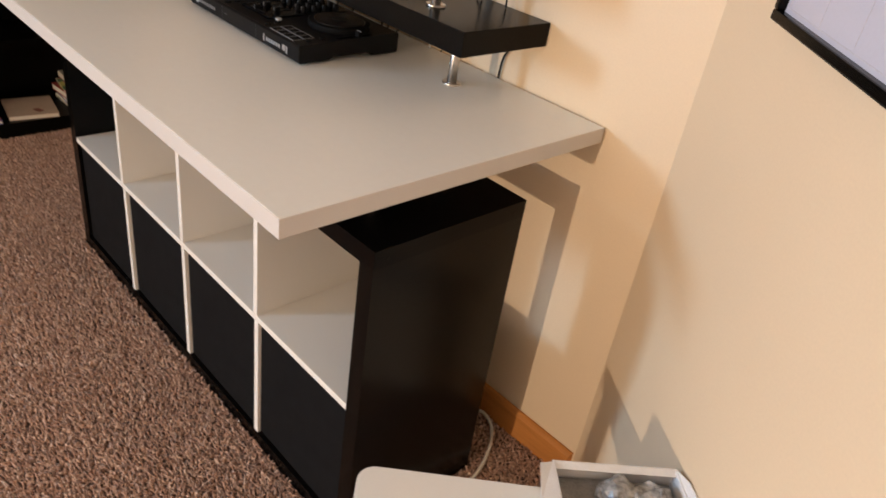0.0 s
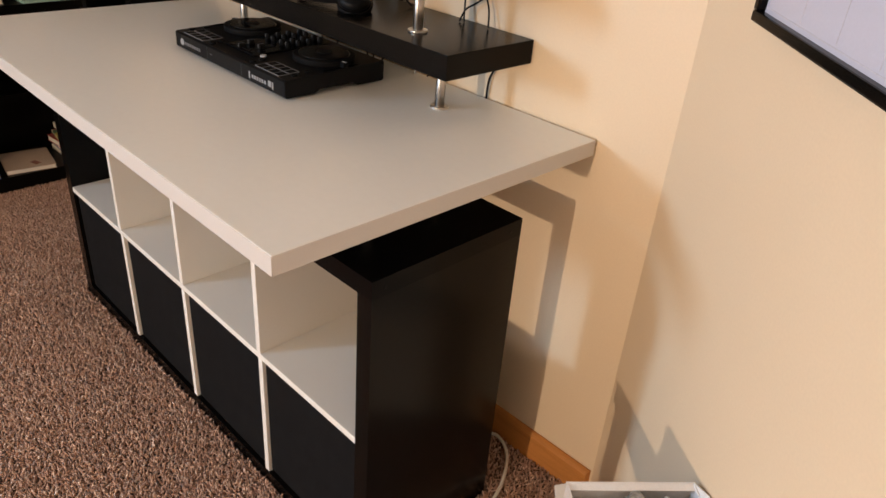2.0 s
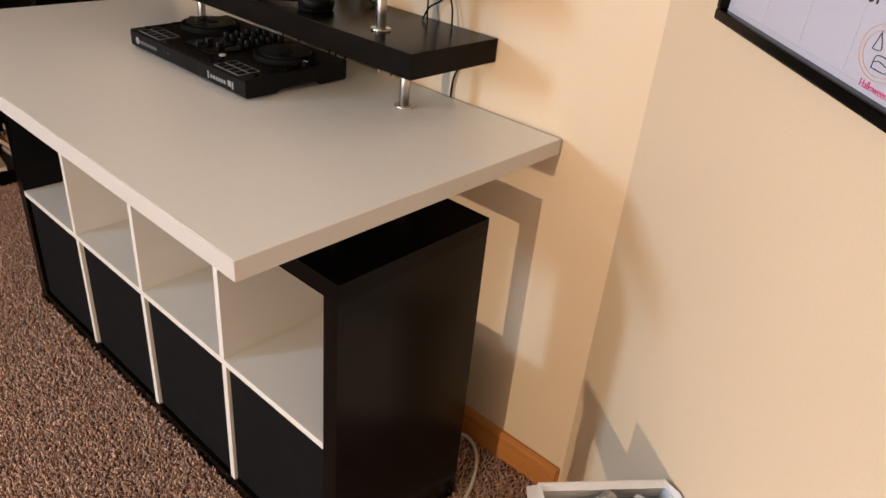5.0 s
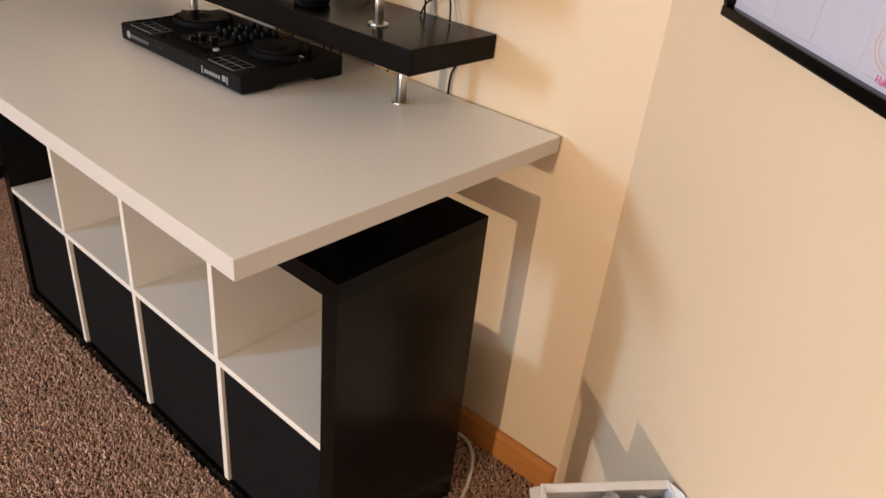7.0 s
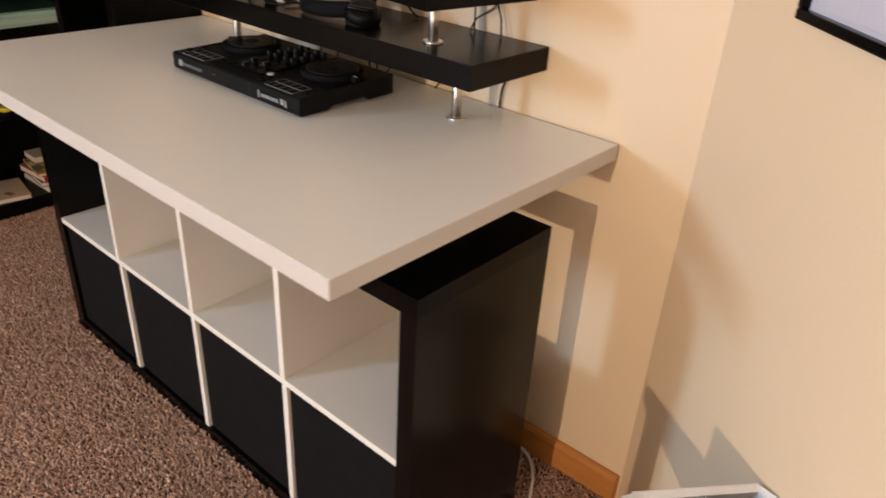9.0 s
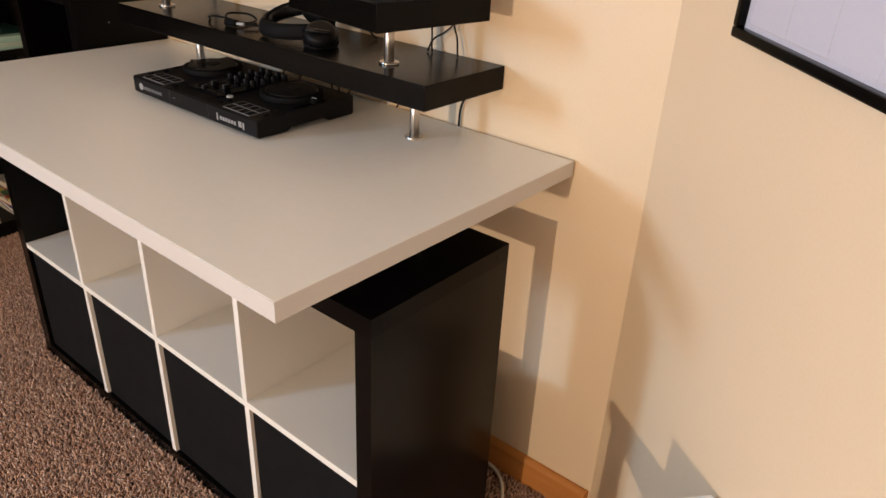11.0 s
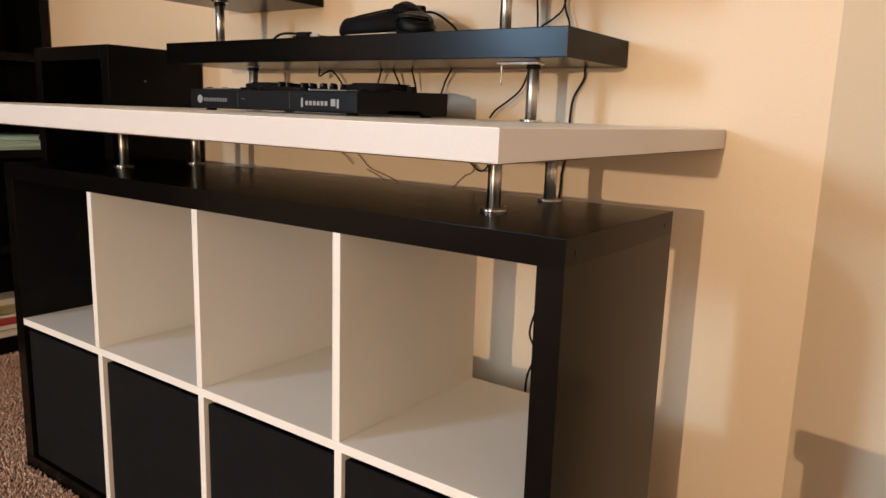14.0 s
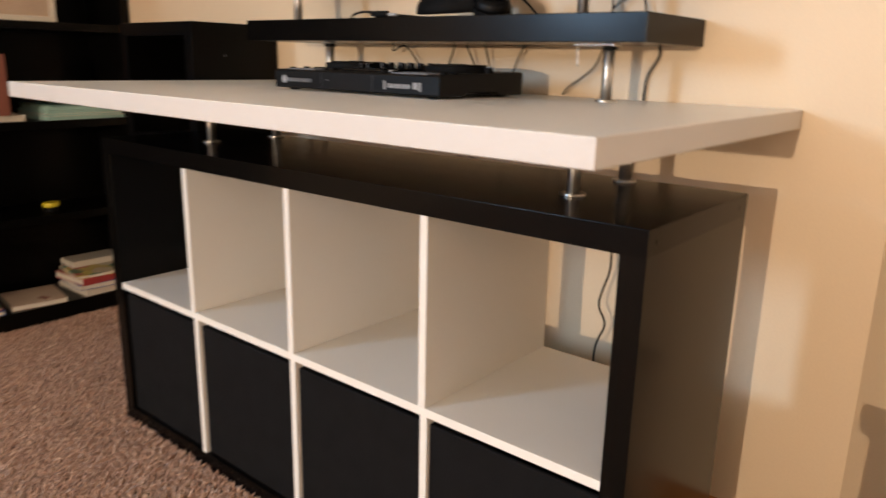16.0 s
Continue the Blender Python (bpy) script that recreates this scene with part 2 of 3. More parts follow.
win = thing("window_1", (LEFT, (WIN_Y0 + WIN_Y1) / 2, WIN_Z0), "small high window with blue evening light", "window", 90, kind="structure")
ww, wh = (WIN_Y1 - WIN_Y0) / 2, WIN_Z1 - WIN_Z0
for lo, hi in (((-ww, 0.0, 0.0), (ww, 0.1, 0.035)), ((-ww, 0.0, wh - 0.035), (ww, 0.1, wh)), ((-ww, 0.0, 0.035), (-ww + 0.035, 0.1, wh - 0.035)), ((ww - 0.035, 0.0, 0.035), (ww, 0.1, wh - 0.035))):
    part("window_frame", block(lo, hi, 0.003), CEIL, win)
part("window_sill", block((-ww - 0.03, -0.05, -0.025), (ww + 0.03, -0.001, 0.0), 0.004), CEIL, win)
part("pane", block((-ww + 0.035, 0.07, 0.035), (ww - 0.035, 0.076, wh - 0.035)), PANE, win)
solo("floor", block((LEFT - 0.1, SOUTH - 0.1, -0.1), (EAST + 0.1, BACK + 0.1, 0.0)), CARPET, (0, 0, 0),
     "brown speckled carpeted floor", "floor", kind="structure")
solo("ceiling", block((LEFT - 0.1, SOUTH - 0.1, HIGH), (EAST + 0.1, BACK + 0.1, HIGH + 0.1)), CEIL, (0, 0, 0),
     "plain white painted ceiling", "ceiling", kind="structure")

# oak board along the back wall, ending in a mitre at the corner
bm = bmesh.new()
prof = [(0, 0.002), (-0.013, 0.002), (-0.013, 0.078), (-0.009, 0.088), (-0.004, 0.092), (0, 0.092)]
ends = [[bm.verts.new((x0 + cut * y, BACK - 0.001 + y, z)) for y, z in prof] for x0, cut in ((LEFT, 0), (CORNER[0] - 0.004, 0.4))]
for k in range(len(prof)):
    bm.faces.new((ends[0][k], ends[0][(k + 1) % len(prof)], ends[1][(k + 1) % len(prof)], ends[1][k]))
bm.faces.new(ends[0][::-1])
bm.faces.new(ends[1])
bmesh.ops.recalc_face_normals(bm, faces=bm.faces)
solo("baseboard", bm, OAK, (0, 0, 0), "honey oak baseboard along the cream wall", "baseboard", kind="structure")

# ---- cube shelving unit ----
X0, D, T, P, CELL, TALL = -0.006, 0.388, 0.0385, 0.0162, 0.339, 0.344
W, H = 4 * CELL + 3 * P + 2 * T, 2 * TALL + P + 2 * T
unit = thing("cube_shelf_unit", (X0, 0, 0), "black brown four by two cube shelving unit with white dividers", "shelving unit")
part("top_panel", block((-W, 0, H - T), (0, D, H), 0.0006), BLACK, unit)
part("bottom_panel", block((-W, 0, 0.0), (0, D, T), 0.0012), BLACK, unit)
part("side_panel", block((-T, 0.0004, T), (-0.0002, D - 0.0004, H - T + 0.0003)), BLACKV, unit)
part("side_panel", block((-W + 0.0004, 0.0004, T), (-W + T, D - 0.0004, H - T), 0.0006), BLACKV, unit)
for y, z in ((0.030, H - 0.021), (0.355, H - 0.021), (0.030, 0.021), (0.355, 0.021)):
    part("screw_cover", disc((0, y, z), 0.0032, 0.0008, seg=12, turn=Matrix.Rotation(radians(90), 4, "Y")), GLOSSY, unit)
MID = T + TALL + 0.004
part("middle_shelf", block((-W + T, 0.001, MID), (-T, D - 0.002, MID + P), 0.0008), WHITE, unit, "white middle shelf")
for k, upper, lower in ((0, 0.001, 0.006), (1, 0.0, 0.003), (2, -0.007, 0.002)):
    x = -(T + CELL * (k + 1) + P * k)
    part("divider", block((x + upper - P, 0.0015, MID + P), (x + upper, D - 0.002, H - T), 0.0008), WHITE, unit, "white upright divider")
    part("divider", block((x + lower - P, 0.0015, T), (x + lower, D - 0.002, MID), 0.0008), WHITE, unit, "white upright divider")

# fabric boxes in the lower row
for k in range(4):
    x1 = X0 - (T + k * (CELL + P))
    bin_ = thing("storage_box", (x1 - CELL / 2, 0.006, T), "black fabric storage box in the lower shelf row", "storage box",
                 group="storage boxes in the shelf")
    w, top = CELL / 2 - 0.004, TALL - 0.012
    for nm, lo, hi in (("front_panel", (-w, 0.004, 0.002), (w, 0.012, top)), ("back_panel", (-w, 0.36, 0.002), (w, 0.368, top)),
                       ("side_panel", (-w, 0.012, 0.002), (-w + 0.008, 0.36, top)), ("side_panel", (w - 0.008, 0.012, 0.002), (w, 0.36, top)),
                       ("base_panel", (-w + 0.008, 0.012, 0.002), (w - 0.008, 0.36, 0.010))):
        part(nm, block(lo, hi, 0.003), FABRIC, bin_)

# ---- desk top on four steel legs ----
ZT, TH, SLOPE = 0.914, 0.034, 0.305


def lift(x):
    """The desk top rises a little towards its far end."""
    return (0.0155 - x) * math.tan(radians(SLOPE))


desk = thing("desk_top", (-0.735, 0.18, H), "white laminate desk top on short steel legs above black shelving", "desk")
# Added dark sheet: keeps the shelf unit's top from mirroring white.
part("underside", block((-0.745, -0.375, ZT - TH - H - 0.0015), (0.745, 0.384, ZT - TH - H - 0.0002)), UNDERDARK, desk, "unseen dark sheet added to darken reflections below")
part("tabletop", block((-0.7495, -0.380, ZT - TH - H), (0.7495, 0.388, ZT - H), 0.0012), TOP, desk)
# Edge strips wear a darker white, since the lamp strikes them head on.
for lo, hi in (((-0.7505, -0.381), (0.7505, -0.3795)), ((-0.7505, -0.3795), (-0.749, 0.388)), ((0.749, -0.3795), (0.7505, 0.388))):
    part("edge_band", block((*lo, ZT - TH - H + 0.0008), (*hi, ZT - H - 0.0008), 0.0004), EDGE, desk, "pinkish edge strip toned darker to offset the lamp")
for ob in list(desk.children):
    ob.matrix_local = pose(0, 0, lift(-0.735), 0, SLOPE, 0)


def leg(parent, x, y, z0, z1, r=0.0108):
    one = part("leg", disc((x, y, z0 + 0.004), r, z1 - z0 - 0.008, seg=28), STEEL, parent, "brushed steel leg")
    part("flange", disc((x, y, z0), 0.021, 0.0045, 0.0012, 28), STEEL, one)
    part("collar", disc((x, y, z1 - 0.011), r + 0.0025, 0.008, seg=28), RUBBER, one)
    part("mounting_plate", disc((x, y, z1 - 0.003), 0.020, 0.003, seg=28), STEEL, one)
    return one


for x, y in ((-0.207, 0.155), (-0.212, 0.348), (-1.222, 0.150), (-1.222, 0.345)):
    leg(desk, x + 0.735, y - 0.18, 0.0, ZT - TH - H - 0.0015 + lift(x))

# ---- raised black shelf and two short ones above ----
Z1, S = 1.022, 0.05
riser = thing("raised_shelf", (-0.735, 0.445, ZT), "black brown shelf board raised on steel legs on the white desk", "shelf")
riser.matrix_world = pose(-0.735, 0.445, ZT + lift(-0.735), 0, SLOPE, 0)
part("board", block((-0.555, -0.128, Z1 - ZT), (0.555, 0.128, Z1 + S - ZT), 0.0015), BLACK, riser)
for x in (-0.305, -1.098):
    one = leg(riser, x + 0.735, 0.432 - 0.445, 0.0, Z1 - ZT)
    if x > -0.5:
        pl = part("bracket_plate", block((x + 0.735 - 0.055, -0.055, Z1 - ZT - 0.004), (x + 0.735 + 0.03, -0.035, Z1 - ZT - 0.001), 0.0005), STEEL, riser,
                  "thin steel bracket plate")
        part("hook_rod", tube([(x + 0.735 - 0.050, -0.045, Z1 - ZT - 0.003), (x + 0.735 - 0.050, -0.045, Z1 - ZT - 0.02),
                               (x + 0.735 - 0.049, -0.045, Z1 - ZT - 0.042)], 0.002, 8, 3), STEEL, pl)

Z2 = 1.176


def small_shelf(place, wide, deep, under, legs, turn, label):
    s = thing("small_shelf", (*place, Z1 + S), label, "shelf", turn, group="small upper shelves")
    s.matrix_world = pose(*place, Z1 + S + lift(place[0]), 0, SLOPE, turn)
    up = under - Z1 - S
    part("board", block((-wide / 2, -deep / 2, up), (wide / 2, deep / 2, up + S), 0.0015), BLACK, s)
    leg(s, *legs, 0.0, up)
    return s


small_shelf((-0.337, 0.381), 0.295, 0.275, 1.173, (-0.012, 0.012), -9, "short black shelf set askew on a tall steel leg")
small_shelf((-1.1475, 0.445), 0.305, 0.256, Z2, (-0.0285, -0.05), 0, "short black shelf on a steel leg above the raised shelf")
for x, y, z in ((-0.337, 0.395, 1.173 + S), (-1.147, 0.43, Z2 + S)):
    sp = thing("speaker", (x, y, z + lift(x)), "small silver grey desktop speaker on a short black shelf", "speaker", group="desktop speakers")
    part("base", disc((0, 0, 0), 0.085, 0.008, 0.003, 40), SILVER, sp, "silver grey round base")
    part("body", block((-0.055, -0.05, 0.008), (0.055, 0.07, 0.19), 0.012), RUBBER, sp, "black body")
    part("grille", block((-0.048, -0.054, 0.02), (0.048, -0.049, 0.18), 0.002), MATTE, sp)

# ---- music controller ----
CX, CY = -0.748, 0.308
dj = thing("music_controller", (CX, CY, ZT), "flat black music controller with two jog wheels and knobs", "music controller")
dj.matrix_world = pose(CX, CY, ZT + lift(CX), 0, SLOPE, 0)
bw, bd = 0.241, 0.136
bm = bmesh.new()
prof = [(-bd, 0.008), (-bd + 0.004, 0.004), (-0.06, 0.004), (-0.045, 0.012), (0.045, 0.012), (0.06, 0.004), (bd - 0.004, 0.004), (bd, 0.008),
        (bd, 0.048), (bd - 0.003, 0.050), (-bd + 0.004, 0.0435), (-bd, 0.040)]
ends = [[bm.verts.new((x, y, z)) for y, z in prof] for x in (-bw, bw)]
for k in range(len(prof)):
    bm.faces.new((ends[0][k], ends[0][(k + 1) % len(prof)], ends[1][(k + 1) % len(prof)], ends[1][k]))
bm.faces.new(ends[0][::-1])
bm.faces.new(ends[1])
bmesh.ops.recalc_face_normals(bm, faces=bm.faces)
bmesh.ops.bevel(bm, geom=[e for e in bm.edges if e.is_manifold and e.calc_face_angle() > 1.0], offset=0.0012, segments=2, affect="EDGES")
part("body", bm, RUBBER, dj)
for sx in (-1, 1):
    for y in (-0.11, 0.11):
        part("rubber_foot", disc((sx * 0.205, y, 0.0), 0.011, 0.0045, seg=20), MATTE, dj)


def lid(y):
    return 0.0435 + (y + bd) / (2 * bd) * 0.0065


ML = 0.0505
part("mixer_panel", block((-0.058, -0.10, 0.045), (0.058, 0.128, ML), 0.001), GLOSSY, dj)
for sx in (-1, 1):
    jog = part("jog_wheel", disc((sx * 0.152, 0.030, 0.046), 0.071, 0.014, 0.003, 48), MATTE, dj)
    part("platter", disc((sx * 0.152, 0.030, 0.060), 0.060, 0.003, 0.001, 48, top=0.058), GLOSSY, jog)
    part("hub", disc((sx * 0.152, 0.030, 0.063), 0.018, 0.0012, seg=32), RUBBER, jog)
    for k in range(8):
        x, y = sx * 0.161 - 0.0345 + (k % 4) * 0.023, -0.116 + (k // 4) * 0.027
        pad = part("pad", block((x - 0.0095, y - 0.0115, lid(y) - 0.002), (x + 0.0095, y + 0.0115, lid(y) + 0.0016), 0.0008), MATTE, dj)
        line = bmesh.new()
        for lo, hi in (((-0.0112, 0.0122), (0.0112, 0.0131)), ((-0.0112, -0.0131), (0.0112, -0.0122)), ((-0.0112, -0.0122), (-0.0105, 0.0122)), ((0.0105, -0.0122), (0.0112, 0.0122))):
            block((x + lo[0], y + lo[1], lid(y) - 0.001), (x + hi[0], y + hi[1], lid(y) + 0.0018), bm=line)
        part("pad_outline", line, DIMPRINT, pad)
    for x, y in ((0.088, -0.118), (0.088, -0.094), (0.219, -0.062), (0.222, -0.100)):
        part("button", disc((sx * x, y, lid(y)), 0.007, 0.004, 0.001, 20), MATTE, dj)
    part("tempo_slot", block((sx * 0.231 - 0.003, -0.03, lid(0) - 0.002), (sx * 0.231 + 0.003, 0.09, lid(0) + 0.0016)), GLOSSY, dj)
    cap = part("tempo_fader", block((sx * 0.231 - 0.007, 0.02, lid(0)), (sx * 0.231 + 0.007, 0.034, lid(0) + 0.012), 0.002), MATTE, dj)
    part("fader_mark", block((sx * 0.231 - 0.007, 0.0265, lid(0) + 0.0118), (sx * 0.231 + 0.007, 0.0275, lid(0) + 0.0128)), PRINT, cap)
    part("channel_slot", block((sx * 0.022 - 0.002, -0.085, ML - 0.001), (sx * 0.022 + 0.002, -0.02, ML + 0.001)), RUBBER, dj)
    cap = part("channel_fader", block((sx * 0.022 - 0.006, -0.062, ML), (sx * 0.022 + 0.006, -0.048, ML + 0.010), 0.002), MATTE, dj)
    part("fader_mark", block((sx * 0.022 - 0.0008, -0.0628, ML + 0.0008), (sx * 0.022 + 0.0008, -0.0475, ML + 0.0106)), DIMPRINT, cap)
    for y in (0.005, 0.035, 0.065, 0.098):
        for x in (0.018, 0.043):
            kn = part("knob", disc((sx * x, y, ML), 0.0072, 0.0125, 0.0015, 20, top=0.0058), MATTE, dj)
            part("pointer", block((sx * x - 0.0007, y - 0.0072, ML + 0.006), (sx * x + 0.0007, y - 0.002, ML + 0.0132)), DIMPRINT, kn)
part("crossfader_slot", block((-0.03, -0.092, ML - 0.001), (0.03, -0.088, ML + 0.001)), RUBBER, dj)
cap = part("crossfader", block((-0.011, -0.097, ML), (-0.001, -0.083, ML + 0.010), 0.002), MATTE, dj)
part("fader_mark", block((-0.0066, -0.0975, ML + 0.0015), (-0.0054, -0.0825, ML + 0.0106)), DIMPRINT, cap)
part("cue_button", disc((0.068, -0.078, lid(-0.078)), 0.0075, 0.004, 0.001, 20), SILVER, dj, "small silver round button")


def stroke(parent, x0, z0, x1, z1, mat):
    part("mark_bar", block((x0, -bd - 0.0008, z0), (x1, -bd + 0.001, z1), 0.0), mat, parent)


# maker's marks as plain shapes, with thin seams in the front face
mark = part("front_mark", block((0.099, -bd - 0.0008, 0.0130), (0.1040, -bd + 0.001, 0.0295), 0.0004), MIDPRINT, dj, "grey maker's mark")
for k in range(6):
    stroke(mark, 0.1110 + 0.0100 * k, 0.0165, 0.1176 + 0.0100 * k, 0.0245, MIDPRINT)
stroke(mark, 0.1765, 0.0160, 0.1880, 0.0285, MIDPRINT)
stroke(mark, 0.1915, 0.0125, 0.1965, 0.0285, MIDPRINT)
mark = part("front_mark", disc((-0.207, -bd + 0.0003, 0.0225), 0.0085, 0.001, seg=24, turn=Matrix.Rotation(radians(90), 4, "X")), MIDPRINT, dj, "grey round mark")
for k in range(9):
    stroke(mark, -0.1945 + 0.0087 * k, 0.0180, -0.1885 + 0.0087 * k, 0.0255, DIMPRINT)
part("socket", block((-0.072, -bd - 0.0006, 0.0240), (-0.062, -bd + 0.002, 0.0258)), DIMPRINT, dj)
for x in (-0.085, 0.067):
    part("front_seam", block((x, -bd - 0.0004, 0.009), (x + 0.0012, -bd + 0.002, 0.039)), SEAM, dj)

# ---- headphones and cable on the raised shelf ----
ZS = Z1 + S + lift(-0.7)
hp = thing("headphones", (-0.652, 0.422, ZS), "black over-ear headphones lying on the raised shelf", "headphones", turn=8)
hp.scale = (0.9, 0.9, 0.92)
part("headband", tube([(0.075, -0.058, 0.030), (0.0, -0.080, 0.025), (-0.075, -0.062, 0.025), (-0.112, -0.012, 0.030), (-0.098, 0.042, 0.046), (-0.045, 0.078, 0.062), (0.020, 0.080, 0.068), (0.060, 0.052, 0.062)],
                      0.0085, 14, 8, flat=2.3), MATTE, hp)
part("band_pad", tube([(-0.066, -0.050, 0.026), (-0.098, -0.008, 0.032), (-0.084, 0.036, 0.046), (-0.040, 0.065, 0.060)], 0.008, 12, 8, flat=1.9), RUBBER, hp)
for place, ax, ay in (((0.098, -0.040, 0.004), 24, 16), ((0.030, 0.022, 0.034), -40, 10)):
    t = Matrix.Rotation(radians(ax), 4, "X") @ Matrix.Rotation(radians(ay), 4, "Y")
    q = Vector(place)
    cup = part("ear_cup", disc(q + t @ Vector((0, 0, 0.020)), 0.043, 0.022, 0.007, 36, top=0.036, turn=t), RUBBER, hp)
    part("cushion", disc(q, 0.045, 0.021, 0.008, 36, turn=t), MATTE, cup)
    part("seam_ring", disc(q + t @ Vector((0, 0, 0.0195)), 0.0448, 0.0022, 0.0006, 36, turn=t), GLOSSY, cup)
    part("arm", tube([q + t @ Vector((-0.046, -0.01, 0.020)), q + t @ Vector((-0.02, -0.02, 0.044)), q + t @ Vector((0.03, 0.0, 0.044))], 0.006, 8, 5), GLOSSY, cup)
solo("headphone_cable", tube([(-0.600, 0.425, ZS + 0.045), (-0.612, 0.465, ZS + 0.056), (-0.592, 0.50, ZS + 0.062), (-0.563, 0.525, ZS + 0.040), (-0.540, 0.535, ZS + 0.014), (-0.524, 0.54, ZS + 0.002)], 0.0026),
     RUBBER, (0, 0, 0), "thin black headphone cable arching to the shelf", "cable")
coil = thing("coiled_cable", (-0.80, 0.42, ZS), "thin black cable with a plug lying loosely on the raised shelf", "cable")
part("cord", tube([(-0.17, -0.03, 0.004), (-0.145, -0.05, 0.010), (-0.11, -0.055, 0.017), (-0.07, -0.045, 0.015), (-0.04, -0.02, 0.006), (-0.06, 0.03, 0.005), (-0.10, 0.035, 0.014),
                   (-0.13, 0.0, 0.016), (-0.10, -0.03, 0.012), (-0.045, -0.045, 0.010), (0.0, -0.03, 0.008), (0.05, 0.03, 0.004), (0.12, 0.05, 0.003), (0.17, 0.045, 0.003)], 0.0028, 8, 6), RUBBER, coil)
part("plug", tube([(-0.062, -0.058, 0.010), (-0.05, -0.055, 0.010), (-0.030, -0.050, 0.010)], 0.0085, 12, 4), MATTE, coil)
part("plug_tip", tube([(-0.030, -0.050, 0.010), (-0.020, -0.047, 0.010), (-0.010, -0.044, 0.010)], 0.0035, 10, 3), SILVER, coil, "silver plug tip")

# ---- black cables between shelf, desk and wall ----
CABLES = [
    [(-0.955, 0.52, 1.021), (-0.965, 0.53, 1.005), (-0.94, 0.545, 1.018), (-0.91, 0.55, 0.99), (-0.885, 0.55, 0.95), (-0.87, 0.53, 0.918)],
    [(-0.77, 0.54, 1.021), (-0.79, 0.55, 0.99), (-0.81, 0.55, 0.95), (-0.82, 0.545, 0.918)],
    [(-0.735, 0.54, 1.021), (-0.725, 0.55, 0.99), (-0.705, 0.55, 0.955), (-0.69, 0.545, 0.918)],
    [(-0.68, 0.54, 1.021), (-0.675, 0.55, 0.98), (-0.672, 0.55, 0.95), (-0.66, 0.54, 0.918)],
    [(-0.575, 0.55, 1.021), (-0.595, 0.555, 0.995), (-0.61, 0.555, 0.96), (-0.63, 0.54, 0.918)],
    [(-0.375, 0.545, 1.021), (-0.40, 0.555, 0.98), (-0.43, 0.555, 0.955), (-0.46, 0.555, 0.935), (-0.475, 0.556, 0.918)],
    [(-0.262, 0.563, 1.021), (-0.265, 0.567, 1.00), (-0.285, 0.568, 0.965), (-0.290, 0.568, 0.93), (-0.290, 0.569, 0.90), (-0.285, 0.569, 0.87), (-0.30, 0.567, 0.82), (-0.302, 0.565, 0.77),
     (-0.31, 0.555, 0.65), (-0.318, 0.54, 0.60), (-0.318, 0.535, 0.55), (-0.335, 0.53, 0.475), (-0.315, 0.525, 0.43), (-0.335, 0.525, 0.36), (-0.33, 0.53, 0.2), (-0.32, 0.53, 0.02)],
    [(-0.635, 0.556, 0.879), (-0.637, 0.56, 0.85), (-0.62, 0.56, 0.832), (-0.575, 0.56, 0.83), (-0.53, 0.56, 0.824), (-0.50, 0.558, 0.806), (-0.475, 0.55, 0.812), (-0.46, 0.55, 0.845), (-0.455, 0.555, 0.879)],
    [(-0.373, 0.548, 1.195), (-0.370, 0.555, 1.13), (-0.366, 0.552, 1.085), (-0.358, 0.545, 1.074)],
    [(-0.303, 0.55, 1.195), (-0.312, 0.556, 1.14), (-0.335, 0.557, 1.118), (-0.360, 0.55, 1.10), (-0.368, 0.54, 1.074)],
    [(-0.310, 0.55, 1.195), (-0.310, 0.557, 1.14), (-0.300, 0.558, 1.11), (-0.290, 0.55, 1.074)],
]
for line in CABLES:
    solo("power_cable", tube([(x, y, z + lift(x)) if z > 0.85 else (x, y, z) for x, y, z in line], 0.0021 if len(line) < 10 else 0.0025), RUBBER, (0, 0, 0), "thin black cable hanging near the cream wall", "cable", group="cables behind the desk")
for line in ([(-0.972, 0.565, 0.879), (-0.970, 0.566, 0.843), (-0.935, 0.566, 0.827), (-0.908, 0.566, 0.814), (-0.884, 0.566, 0.795)],
             [(-0.870, 0.571, 0.820), (-0.832, 0.571, 0.790), (-0.790, 0.571, 0.777), (-0.750, 0.571, 0.764), (-0.70, 0.570, 0.735)],
             [(-0.841, 0.571, 0.785), (-0.793, 0.571, 0.767), (-0.75, 0.570, 0.740)],
             # This last line traces the hanging black cable's shadow on the wall.
             [(-0.519, 0.571, 0.879), (-0.520, 0.571, 0.808), (-0.545, 0.571, 0.790), (-0.568, 0.571, 0.769), (-0.59, 0.570, 0.74)]):
    solo("thin_wire", tube([(x, y, z + lift(x)) if z > 0.85 else (x, y, z) for x, y, z in line], 0.0013), WIRE_SHADOW, (0, 0, 0), "thin brown line on the cream wall, wire and drawn cable shadow", "wire", group="wires on the wall")
solo("white_cord", tube([(-0.14, 0.53, 0.014), (-0.107, 0.548, 0.018), (-0.06, 0.532, 0.016), (-0.02, 0.49, 0.015), (0.015, 0.43, 0.014), (0.035, 0.37, 0.014), (0.05, 0.28, 0.014), (0.09, 0.2, 0.014)], 0.0045),
     CORDW, (0, 0, 0), "white power cord lying on the carpet behind the shelf", "cord")

# ---- framed whiteboard on the slanting wall ----
wb = thing("framed_whiteboard", (CORNER[0] + 0.236 * 0.7071, CORNER[1] - 0.236 * 0.7071, 1.2365),
           "black framed white dry-erase calendar board on the wall", "whiteboard", turn=DIAG)
wb.matrix_world = wb.matrix_world @ pose(0, 0, 0, 0, 1.3, 0)
